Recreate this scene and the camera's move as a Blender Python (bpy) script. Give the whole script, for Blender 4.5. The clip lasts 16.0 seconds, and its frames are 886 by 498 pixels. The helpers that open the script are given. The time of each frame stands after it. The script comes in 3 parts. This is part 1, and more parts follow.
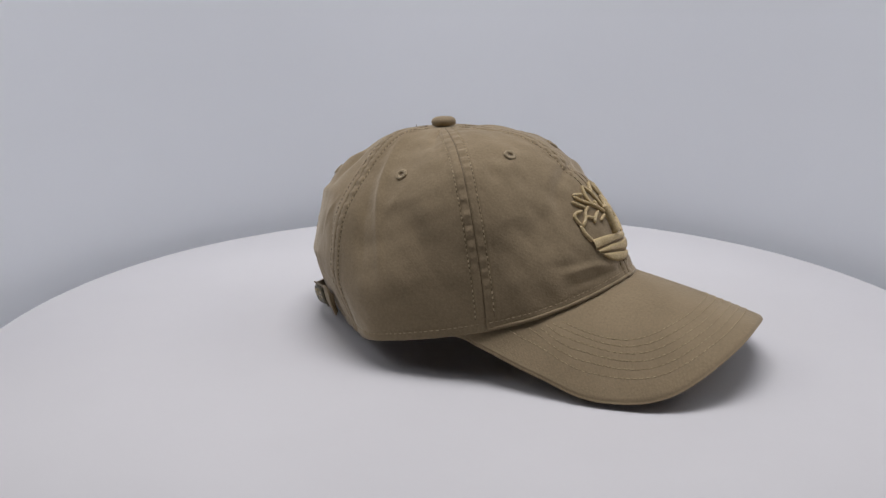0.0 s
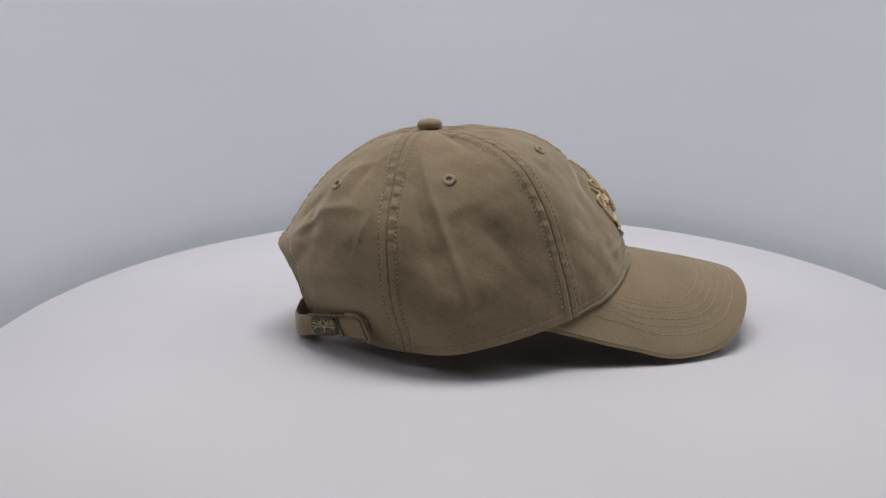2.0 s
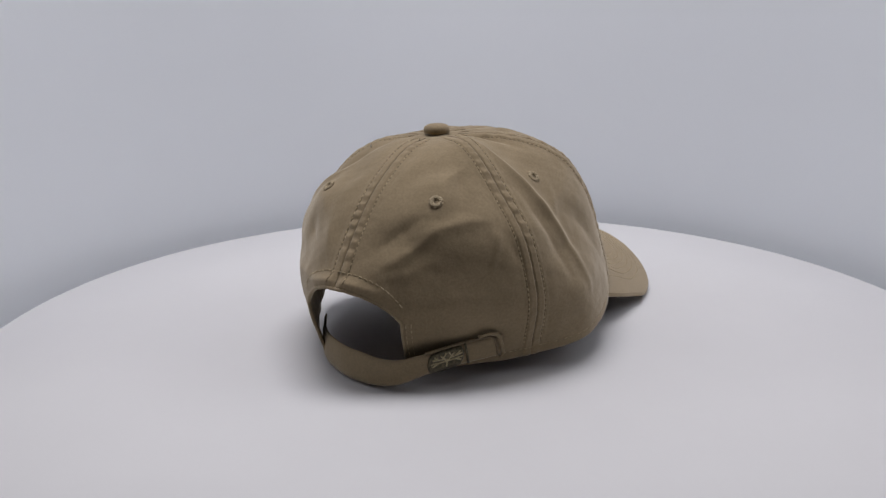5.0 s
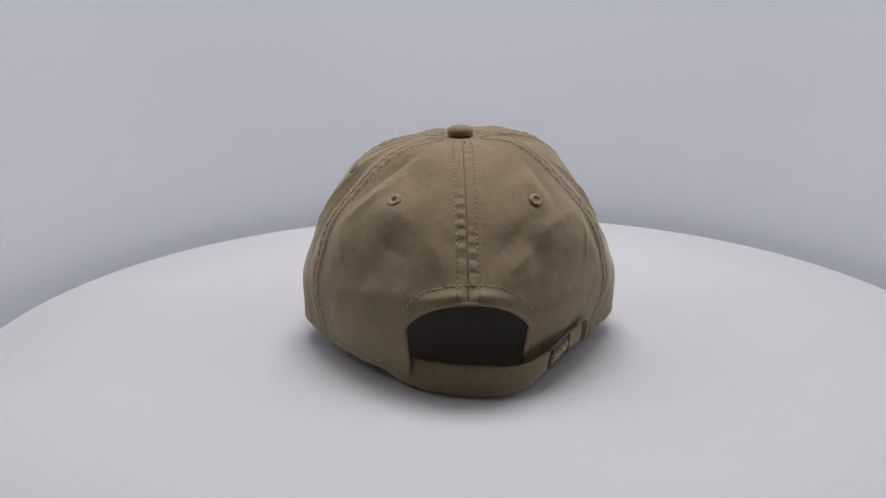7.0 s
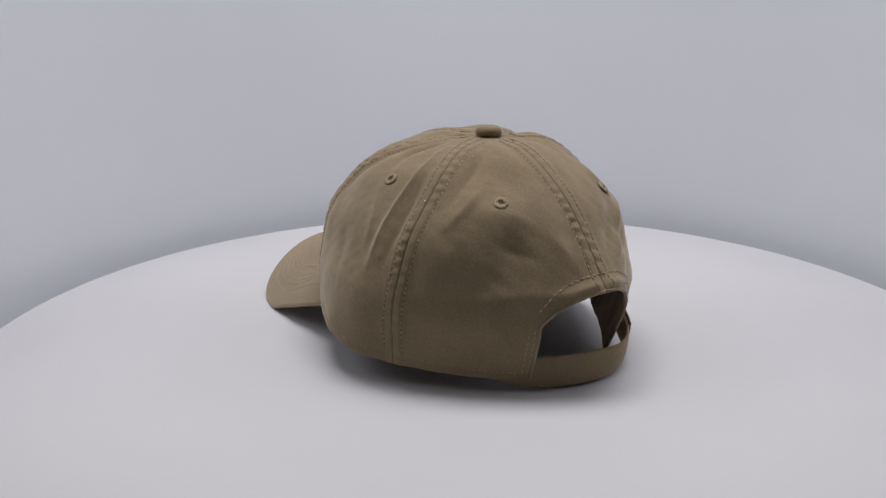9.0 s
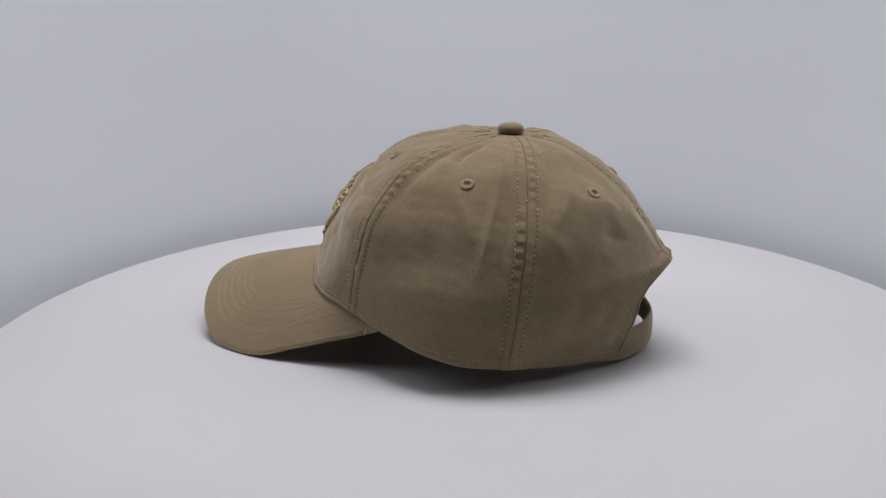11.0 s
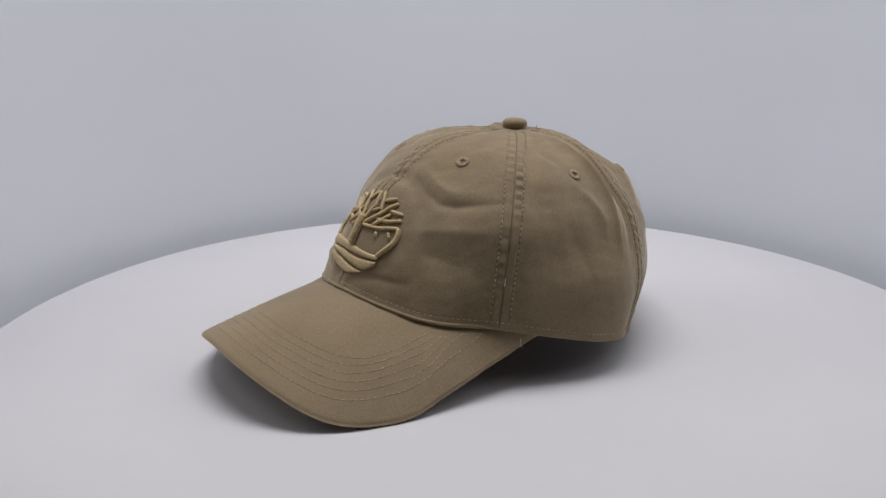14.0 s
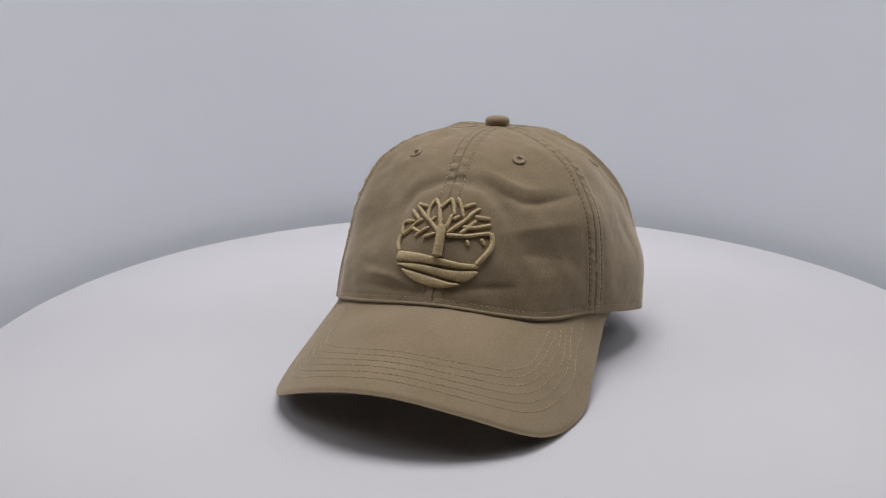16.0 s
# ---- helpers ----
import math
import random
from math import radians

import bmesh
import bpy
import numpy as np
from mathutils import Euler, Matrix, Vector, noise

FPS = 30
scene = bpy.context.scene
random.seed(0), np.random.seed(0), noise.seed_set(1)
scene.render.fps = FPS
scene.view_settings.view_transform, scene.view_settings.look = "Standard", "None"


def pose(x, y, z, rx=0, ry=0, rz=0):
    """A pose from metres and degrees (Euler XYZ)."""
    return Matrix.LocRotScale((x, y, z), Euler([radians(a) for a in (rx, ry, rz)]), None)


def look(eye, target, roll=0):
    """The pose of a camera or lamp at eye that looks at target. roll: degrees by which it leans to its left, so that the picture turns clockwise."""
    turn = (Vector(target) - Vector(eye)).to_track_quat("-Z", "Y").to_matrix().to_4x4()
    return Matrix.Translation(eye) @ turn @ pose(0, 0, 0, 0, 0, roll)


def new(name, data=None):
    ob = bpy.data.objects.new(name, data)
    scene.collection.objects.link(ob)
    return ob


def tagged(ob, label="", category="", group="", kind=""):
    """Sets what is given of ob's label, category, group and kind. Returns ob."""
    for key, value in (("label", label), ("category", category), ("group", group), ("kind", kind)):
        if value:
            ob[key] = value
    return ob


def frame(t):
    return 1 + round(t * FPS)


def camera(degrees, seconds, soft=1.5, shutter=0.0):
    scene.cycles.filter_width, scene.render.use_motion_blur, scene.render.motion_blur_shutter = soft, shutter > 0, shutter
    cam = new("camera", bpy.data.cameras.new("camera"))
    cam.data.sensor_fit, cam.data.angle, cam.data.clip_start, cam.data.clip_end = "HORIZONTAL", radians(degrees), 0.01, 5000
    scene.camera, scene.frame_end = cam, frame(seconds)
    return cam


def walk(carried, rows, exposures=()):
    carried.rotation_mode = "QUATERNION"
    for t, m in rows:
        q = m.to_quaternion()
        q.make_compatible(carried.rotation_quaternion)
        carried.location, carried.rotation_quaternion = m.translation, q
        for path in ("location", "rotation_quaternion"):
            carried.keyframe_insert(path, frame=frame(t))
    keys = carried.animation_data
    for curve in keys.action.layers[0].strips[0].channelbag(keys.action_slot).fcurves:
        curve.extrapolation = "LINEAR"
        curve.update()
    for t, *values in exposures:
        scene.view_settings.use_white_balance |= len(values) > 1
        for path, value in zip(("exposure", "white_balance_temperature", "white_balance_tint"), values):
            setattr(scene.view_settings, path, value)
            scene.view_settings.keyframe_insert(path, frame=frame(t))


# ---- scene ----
# ---- camera ----
SECONDS = 16.0
cam = camera(55.654, SECONDS, soft=1.35)
EYE = Vector((0.0, -0.484, 0.18135))
TILT, YAW = 0.2685, -0.0366
AIM = EYE + Vector((math.sin(YAW) * math.cos(TILT), math.cos(YAW) * math.cos(TILT), -math.sin(TILT)))
walk(cam, [(0.0, look(EYE, AIM, -0.528)), (SECONDS, look(EYE, AIM, -0.528))])
scene.view_settings.exposure = 0.0

# the turntable's turn, in degrees, about the world's z axis
TURN = [(0.0, 0.0), (0.5, 8.83), (1.0, 17.58), (1.5, 26.26), (2.0, 34.91), (2.5, 43.55), (3.0, 52.24), (3.5, 60.93),
        (4.0, 69.65), (5.2, 90.8), (6.5, 113.75), (7.0, 122.6), (7.5, 131.32), (8.0, 140.03), (8.5, 148.78),
        (9.0, 157.61), (10.2, 178.9), (11.5, 202.15), (12.0, 211.05), (12.5, 219.95), (13.0, 228.84), (13.5, 237.79),
        (14.0, 246.77), (14.5, 255.78), (15.0, 264.82), (15.5, 273.84), (16.0, 282.86)]

# ---- light ----
world = bpy.data.worlds.new("world")
scene.world = world
world.use_nodes = True
world.node_tree.nodes["Background"].inputs["Color"].default_value = (0.80, 0.86, 1.0, 1)
world.node_tree.nodes["Background"].inputs["Strength"].default_value = 0.05


def area_lamp(name, m, sx, sy, watts, colour):
    data = bpy.data.lights.new(name, "AREA")
    data.shape, data.size, data.size_y = "RECTANGLE", sx, sy
    data.energy, data.color = watts, colour
    ob = new(name, data)
    ob.matrix_world = m
    return ob


LED = (0.965, 0.955, 1.0)
area_lamp("top_softbox", look((0.0, 0.11, 1.28), (0.0, 0.06, 0.0)), 0.9, 0.46, 13.8, LED)
area_lamp("side_softbox", look((-0.85, -0.02, 0.80), (0.12, 0.28, 0.05)), 0.6, 0.6, 2.5, LED)
area_lamp("side_softbox", look((0.85, -0.02, 0.80), (-0.12, 0.28, 0.05)), 0.6, 0.6, 2.5, LED)

# ---- materials ----


def material(name):
    m = bpy.data.materials.new(name)
    m.use_nodes = True
    nt = m.node_tree
    return m, nt, nt.nodes["Principled BSDF"]


def node(nt, kind, **values):
    n = nt.nodes.new(kind)
    for k, v in values.items():
        n.inputs[k].default_value = v
    return n


def mix(nt, fac, a, b):
    n = nt.nodes.new("ShaderNodeMix")
    n.data_type = "RGBA"
    nt.links.new(fac, n.inputs["Factor"])
    for sock, v in ((n.inputs["A"], a), (n.inputs["B"], b)):
        if isinstance(v, tuple):
            sock.default_value = (*v, 1)
        else:
            nt.links.new(v, sock)
    return n.outputs["Result"]


def ramp(nt, src, lo, hi):
    n = nt.nodes.new("ShaderNodeMapRange")
    n.inputs["From Min"].default_value, n.inputs["From Max"].default_value = lo, hi
    nt.links.new(src, n.inputs["Value"])
    return n.outputs["Result"]


def cloth(name, dark, light, twill=0.6, weave=1700.0):
    """Washed cotton twill: fine diagonal ribs, fibre speckle and slow fading."""
    m, nt, bsdf = material(name)
    tc = nt.nodes.new("ShaderNodeTexCoord").outputs["Object"]
    fade = node(nt, "ShaderNodeTexNoise", Scale=38.0, Detail=4.0, Roughness=0.6)
    speck = node(nt, "ShaderNodeTexNoise", Scale=750.0, Detail=3.0, Roughness=0.7)
    for n in (fade, speck):
        nt.links.new(tc, n.inputs["Vector"])
    rib = node(nt, "ShaderNodeTexNoise", Scale=weave, Detail=2.0, Roughness=0.5)
    slant = nt.nodes.new("ShaderNodeMapping")
    slant.inputs["Rotation"].default_value = (0.4, 0.7, 0.8)
    slant.inputs["Scale"].default_value = (1.0, 0.28, 1.0)
    nt.links.new(tc, slant.inputs["Vector"])
    nt.links.new(slant.outputs["Vector"], rib.inputs["Vector"])
    twist = nt.nodes.new("ShaderNodeMapping")
    twist.inputs["Rotation"].default_value = (0.35, 0.75, 0.55)
    nt.links.new(tc, twist.inputs["Vector"])
    line = node(nt, "ShaderNodeTexWave", Scale=350.0, Distortion=1.2, Detail=1.0)
    line.inputs["Detail Scale"].default_value = 0.6
    nt.links.new(twist.outputs["Vector"], line.inputs["Vector"])
    slow = mix(nt, ramp(nt, fade.outputs["Fac"], 0.3, 0.7), dark, light)
    mul = nt.nodes.new("ShaderNodeMix")
    mul.data_type, mul.blend_type = "RGBA", "MULTIPLY"
    mul.inputs["Factor"].default_value = 1.0
    nt.links.new(slow, mul.inputs["A"])
    nt.links.new(mix(nt, ramp(nt, speck.outputs["Fac"], 0.3, 0.7), (0.86, 0.86, 0.86), (1.08, 1.08, 1.08)), mul.inputs["B"])
    worn = nt.nodes.new("ShaderNodeMix")
    worn.data_type, worn.blend_type = "RGBA", "MULTIPLY"
    worn.inputs["Factor"].default_value = 1.0
    nt.links.new(mul.outputs["Result"], worn.inputs["A"])
    nt.links.new(mix(nt, line.outputs["Fac"], (0.985, 0.985, 0.985), (1.012, 1.012, 1.012)), worn.inputs["B"])
    nt.links.new(worn.outputs["Result"], bsdf.inputs["Base Color"])
    b1 = node(nt, "ShaderNodeBump", Strength=0.25 * twill, Distance=0.0003)
    nt.links.new(rib.outputs["Fac"], b1.inputs["Height"])
    b2 = node(nt, "ShaderNodeBump", Strength=0.35, Distance=0.0004)
    nt.links.new(speck.outputs["Fac"], b2.inputs["Height"])
    b0 = node(nt, "ShaderNodeBump", Strength=0.1 * twill, Distance=0.0002)
    nt.links.new(line.outputs["Fac"], b0.inputs["Height"])
    nt.links.new(b0.outputs["Normal"], b1.inputs["Normal"])
    nt.links.new(b1.outputs["Normal"], b2.inputs["Normal"])
    nt.links.new(b2.outputs["Normal"], bsdf.inputs["Normal"])
    bsdf.inputs["Roughness"].default_value = 0.92
    bsdf.inputs["Specular IOR Level"].default_value = 0.12
    bsdf.inputs["Sheen Weight"].default_value = 0.5
    bsdf.inputs["Sheen Roughness"].default_value = 0.42
    bsdf.inputs["Sheen Tint"].default_value = (1.0, 0.90, 0.76, 1)
    return m


def thread(name, dark, light, gloss=0.5, scale=1800.0):
    m, nt, bsdf = material(name)
    tc = nt.nodes.new("ShaderNodeTexCoord").outputs["Object"]
    n = node(nt, "ShaderNodeTexNoise", Scale=scale, Detail=2.0)
    nt.links.new(tc, n.inputs["Vector"])
    nt.links.new(mix(nt, ramp(nt, n.outputs["Fac"], 0.35, 0.65), dark, light), bsdf.inputs["Base Color"])
    b = node(nt, "ShaderNodeBump", Strength=0.4, Distance=0.0002)
    nt.links.new(n.outputs["Fac"], b.inputs["Height"])
    nt.links.new(b.outputs["Normal"], bsdf.inputs["Normal"])
    bsdf.inputs["Roughness"].default_value = gloss
    bsdf.inputs["Specular IOR Level"].default_value = 0.35
    return m


def matte(name, a, b, scale, rough, bump=0.1):
    m, nt, bsdf = material(name)
    tc = nt.nodes.new("ShaderNodeTexCoord").outputs["Object"]
    n1 = node(nt, "ShaderNodeTexNoise", Scale=scale, Detail=5.0, Roughness=0.6)
    n2 = node(nt, "ShaderNodeTexNoise", Scale=scale * 60, Detail=3.0)
    for n in (n1, n2):
        nt.links.new(tc, n.inputs["Vector"])
    nt.links.new(mix(nt, ramp(nt, n1.outputs["Fac"], 0.3, 0.7), a, b), bsdf.inputs["Base Color"])
    bp = node(nt, "ShaderNodeBump", Strength=bump, Distance=0.0004)
    nt.links.new(n2.outputs["Fac"], bp.inputs["Height"])
    nt.links.new(bp.outputs["Normal"], bsdf.inputs["Normal"])
    bsdf.inputs["Roughness"].default_value = rough
    bsdf.inputs["Specular IOR Level"].default_value = 0.2
    return m


KHAKI = cloth("khaki_twill", (0.240, 0.183, 0.111), (0.286, 0.219, 0.135))
THREAD = thread("khaki_thread", (0.30, 0.22, 0.115), (0.42, 0.32, 0.18))
EYE_THREAD = thread("eyelet_thread", (0.28, 0.22, 0.135), (0.38, 0.30, 0.19), 0.7)
STITCH = thread("olive_thread", (0.27, 0.205, 0.115), (0.52, 0.415, 0.255), 0.6, 420.0)
# brown for loose thread, and for shade painted in grooves, holes and slot
THREAD_AND_SHADE = thread("brown_thread_and_shade", (0.12, 0.085, 0.045), (0.19, 0.14, 0.08))
SATIN = thread("beige_satin_thread", (0.43, 0.325, 0.165), (0.62, 0.48, 0.265), 0.42, 1500.0)
SATIN.node_tree.nodes["Bump"].inputs["Strength"].default_value = 0.8
BRASS = thread("aged_brass", (0.055, 0.048, 0.03), (0.13, 0.11, 0.07), 0.45, 700.0)
BRASS.node_tree.nodes["Principled BSDF"].inputs["Metallic"].default_value = 0.7
LINT = matte("white_lint", (0.7, 0.66, 0.58), (0.8, 0.76, 0.7), 900, 0.9)
DISC = matte("white_laminate", (0.575, 0.565, 0.573), (0.60, 0.59, 0.598), 6, 0.55, 0.04)
WALL = matte("white_backdrop", (0.75, 0.772, 0.81), (0.77, 0.792, 0.83), 3, 0.9, 0.05)
ROOM = matte("grey_wall_paint", (0.14, 0.14, 0.145), (0.16, 0.16, 0.165), 3, 0.9)
GREY = matte("grey_plastic", (0.10, 0.10, 0.11), (0.13, 0.13, 0.14), 12, 0.6)

# ---- mesh helpers ----


def mesh_object(name, verts, faces, mat, parent=None, label="", smooth=True):
    me = bpy.data.meshes.new(name)
    me.from_pydata([tuple(v) for v in verts], [], faces)
    me.materials.append(mat)
    if smooth:
        me.polygons.foreach_set("use_smooth", [True] * len(me.polygons))
    me.update()
    ob = new(name, me)
    if parent is not None:
        ob.parent = parent
    return tagged(ob, label)


def part(name, bm, mat, parent, label=""):
    me = bpy.data.meshes.new(name)
    bmesh.ops.recalc_face_normals(bm, faces=bm.faces)
    bm.to_mesh(me)
    bm.free()
    me.materials.append(mat)
    me.polygons.foreach_set("use_smooth", [True] * len(me.polygons))
    ob = new(name, me)
    ob.parent = parent
    return tagged(ob, label)


def grid_faces(rows, cols, base=0, closed=False, flip=False):
    out = []
    for i in range(rows - 1):
        for j in range(cols if closed else cols - 1):
            k = (j + 1) % cols
            f = (base + i * cols + j, base + i * cols + k, base + (i + 1) * cols + k, base + (i + 1) * cols + j)
            out.append(f[::-1] if flip else f)
    return out


def tube(points, radii, sides=8, squash=None):
    """A round cord along points; squash: (up vectors, factor) flattens it."""
    pts = [Vector(p) for p in points]
    verts, faces = [], []
    n = len(pts)
    for i, p in enumerate(pts):
        t = (pts[min(i + 1, n - 1)] - pts[max(i - 1, 0)]).normalized()
        up = Vector(squash[0][i]) if squash else Vector((0, 0, 1))
        a = t.cross(up)
        a = a.normalized() if a.length > 1e-6 else t.orthogonal().normalized()
        b = a.cross(t).normalized()
        r = radii[i] if hasattr(radii, "__len__") else radii
        k = squash[1] if squash else 1.0
        for j in range(sides):
            w = 2 * math.pi * j / sides
            verts.append(p + a * (r * math.cos(w)) + b * (r * k * math.sin(w)))
    faces = grid_faces(n, sides, closed=True)
    for c, ring in ((pts[0], range(sides)), (pts[-1], range((n - 1) * sides, n * sides))):
        k = len(verts)
        verts.append(c)
        ring = list(ring)
        for j in range(sides):
            f = (ring[j], ring[(j + 1) % sides], k)
            faces.append(f if c is pts[-1] else f[::-1])
    return verts, faces


def join_lists(pieces):
    verts, faces = [], []
    for v, f in pieces:
        b = len(verts)
        verts += v
        faces += [tuple(i + b for i in q) for q in f]
    return verts, faces


# ---- the booth ----


def revolve(name, profile, mat, parent=None, label="", steps=128, kind=""):
    verts = [Vector((r * math.cos(2 * math.pi * j / steps), r * math.sin(2 * math.pi * j / steps), z)) for r, z in profile for j in range(steps)]
    ob = mesh_object(name, verts, grid_faces(len(profile), steps, closed=True, flip=True), mat, parent, label)
    return tagged(ob, kind=kind)


# a curved backdrop, open to the front, close round the disc; an unseen grey room added to keep front light low
WALL_R, LEAN, LOW, HIGH = 0.3035, 0.062, -0.075, 0.235


def backdrop_line(r):
    return [(r * math.cos(radians(a)), r * math.sin(radians(a))) for a in range(-12, 193, 3)]


def build_backdrop():
    edge = 0.0006
    sheet = [(0.0, LOW), (0.0, LOW + edge), (LEAN, HIGH - edge), (LEAN, HIGH), (LEAN + edge, HIGH + edge), (LEAN + 0.012, HIGH + edge), (LEAN + 0.0126, HIGH),
             (LEAN + 0.0126, HIGH - edge), (0.0126, LOW + edge), (0.0126, LOW)]
    verts, n, m = [], len(backdrop_line(WALL_R)), len(sheet)
    for r, z in sheet:
        verts += [Vector((x, y, z)) for x, y in backdrop_line(WALL_R + r)]
    faces = [(k * n + j, (k + 1) % m * n + j, (k + 1) % m * n + j + 1, k * n + j + 1) for k in range(m) for j in range(n - 1)]
    ob = mesh_object("backdrop", verts, faces, WALL)
    tagged(ob, "curved seamless white backdrop close around the turntable", "backdrop", kind="structure")


def slab(name, x0, x1, y0, y1, z0, z1, mat, label, category):
    bm = bmesh.new()
    bmesh.ops.create_cube(bm, size=1.0)
    for v in bm.verts:
        v.co = Vector(((x0 + x1) / 2 + v.co.x * (x1 - x0), (y0 + y1) / 2 + v.co.y * (y1 - y0), (z0 + z1) / 2 + v.co.z * (z1 - z0)))
    ob = part(name, bm, mat, None, label)
    ob.data.polygons.foreach_set("use_smooth", [False] * len(ob.data.polygons))
    return tagged(ob, label, category, kind="structure")


build_backdrop()
# unseen dark bench, added to cut light bounced onto the cap
slab("floor", -1.5, 1.5, -2.5, 0.5, LOW - 0.03, LOW - 0.01, ROOM, "unseen dark grey bench added to cut bounced light", "floor")
# unseen white base, added to bounce light into the gap round the disc
revolve("bounce_base", [(0.0005, LOW), (WALL_R + 0.012, LOW), (WALL_R + 0.012, LOW - 0.0098), (0.0005, LOW - 0.0098)], WALL, None, "", 128, "structure")
slab("ceiling", -1.5, 1.5, -2.5, 0.5, 1.3, 1.32, ROOM, "unseen grey ceiling added to close off stray light", "ceiling")
slab("wall_front", -1.5, 1.5, -2.52, -2.5, LOW, 1.3, ROOM, "unseen grey wall added behind the camera to keep front light low", "wall")
slab("wall_west", -1.52, -1.5, -2.5, 0.5, LOW, 1.3, ROOM, "unseen grey side wall added to close off stray light", "wall")
slab("wall_east", 1.5, 1.52, -2.5, 0.5, LOW, 1.3, ROOM, "unseen grey side wall added to close off stray light", "wall")
slab("wall_back", -1.5, 1.5, 0.5, 0.52, LOW, 1.3, ROOM, "unseen grey wall added behind the backdrop to close off stray light", "wall")

# ---- the turntable ----
DISC_R = 0.2907
turntable = new("turntable")
tagged(turntable, "round white laminate turntable disc on a grey base", "turntable")
revolve("disc", [(0.0005, 0.0), (0.1, 0.0), (0.2, 0.0), (DISC_R - 0.0012, 0.0), (DISC_R - 0.0004, -0.0004), (DISC_R, -0.0012), (DISC_R, -0.0105), (DISC_R - 0.001, -0.012), (0.0005, -0.012)], DISC, turntable, "white matt disc", 192)
revolve("base", [(0.0005, -0.0121), (0.09, -0.0121), (0.095, -0.02), (0.11, -0.066), (0.12, -0.0748), (0.0005, -0.0748)], GREY, turntable, "dark grey round base", 64)

# ---- the cap: its crown as one surface ----
# twelve meridians (seams and the panels' middles): outline as (radius, height) in mm, and the bearing at top and rim
FRONT_SEAM = [(0, 119.3), (30, 119.2), (50, 117.6), (64, 113.0), (75, 106.2), (83, 99.5), (91, 90.5), (101, 75.2), (110, 55), (116.5, 41.5)]
FRONT_MID = [(0, 119.3), (30, 119.0), (50, 115.8), (64, 109.4), (79.5, 94.2), (91, 76), (102, 55), (110.5, 33.5)]
SIDE_SEAM = [(0, 119.3), (36, 117.6), (54, 114.6), (66, 108.6), (75, 101.2), (87, 83.5), (94.5, 63.5), (99, 46), (101, 27.0)]
SIDE_MID = [(0, 119.3), (25, 117.0), (43, 109.0), (57.5, 99.6), (69, 85), (77.5, 65), (82.5, 42), (82.5, 15.0)]
LEFT_MID = SIDE_MID[:-2] + [(83.3, 42), (84.5, 17.0)]
RIGHT_SEAM = SIDE_SEAM[:-1] + [(101, 25.0)]
RIGHT_MID = SIDE_MID[:-2] + [(84.3, 42), (86.3, 11.8)]
REAR_SEAM = [(0, 119.3), (30, 115.8), (47, 107.6), (61, 94.8), (70, 85.2), (76.3, 74.5), (80.8, 57), (82.5, 40), (79.5, 10.5)]
REAR_MID = [(0, 119.3), (28, 114.5), (45, 106.0), (62.0, 93.8), (72.5, 77), (77.0, 60), (79.5, 42), (78, 22), (75, 6.0)]
BACK_SEAM = [(0, 119.3), (28, 115.4), (53, 104.0), (70, 88.6), (81.2, 70.4), (86.4, 57.6), (88.5, 48), (86, 28), (80, 5.0)]
LEFT_REAR = REAR_SEAM[:-1] + [(79.5, 12.5)]
MERIDIANS = [(FRONT_SEAM, 0, 0), (FRONT_MID, 26.5, 25.5), (SIDE_SEAM, 55.5, 46.5), (LEFT_MID, 85, 79), (LEFT_REAR, 118.6, 104),
             (REAR_MID, 150.5, 141), (BACK_SEAM, 180, 180), (REAR_MID, -148, -144), (REAR_SEAM, -117.5, -105), (RIGHT_MID, -84.5, -79.5),
             (RIGHT_SEAM, -54.5, -46.0), (FRONT_MID, -26.5, -25.5)]
NS = 160


def smooth_line(pts, n):
    """A Catmull-Rom line through pts, resampled to n points at even steps."""
    p = np.array(pts, float)
    q = np.vstack([2 * p[0] - p[1], p, 2 * p[-1] - p[-2]])
    out = []
    for i in range(1, len(q) - 2):
        for t in np.linspace(0, 1, 24, endpoint=False):
            a, b, c, d = q[i - 1], q[i], q[i + 1], q[i + 2]
            out.append(0.5 * (2 * b + (c - a) * t + (2 * a - 5 * b + 4 * c - d) * t * t + (3 * b - a - 3 * c + d) * t ** 3))
    out.append(p[-1])
    out = np.array(out)
    s = np.concatenate([[0], np.cumsum(np.linalg.norm(np.diff(out, axis=0), axis=1))])
    e = np.linspace(0, s[-1], n)
    return np.stack([np.interp(e, s, out[:, k]) for k in range(out.shape[1])], 1)


def build_net():
    cols = []
    for prof, a0, a1 in MERIDIANS:
        rz = smooth_line(prof, NS)
        a = np.radians(a0 + (a1 - a0) * np.linspace(0, 1, NS))
        cols.append(np.stack([rz[:, 0] * np.cos(a), rz[:, 0] * np.sin(a), rz[:, 1]], 1))
    return np.array(cols)


NET = build_net()


def crown(u, s):
    """The plain crown at meridian u (0 to 12, periodic) and way s from button (0) to rim (1), in mm. Arrays."""
    u, s = np.broadcast_arrays(np.asarray(u, float) % 12, np.asarray(s, float))
    i = np.floor(u).astype(int)
    t = (u - i)[..., None]
    f = np.clip(s, 0, 1) * (NS - 1)
    k = np.clip(np.floor(f).astype(int), 0, NS - 2)
    w = (f - k)[..., None]
    a, b, c, d = (NET[(i + o) % 12, k] * (1 - w) + NET[(i + o) % 12, k + 1] * w for o in (-1, 0, 1, 2))
    return 0.5 * (2 * b + (c - a) * t + (2 * a - 5 * b + 4 * c - d) * t * t + (3 * b - a - 3 * c + d) * t ** 3)


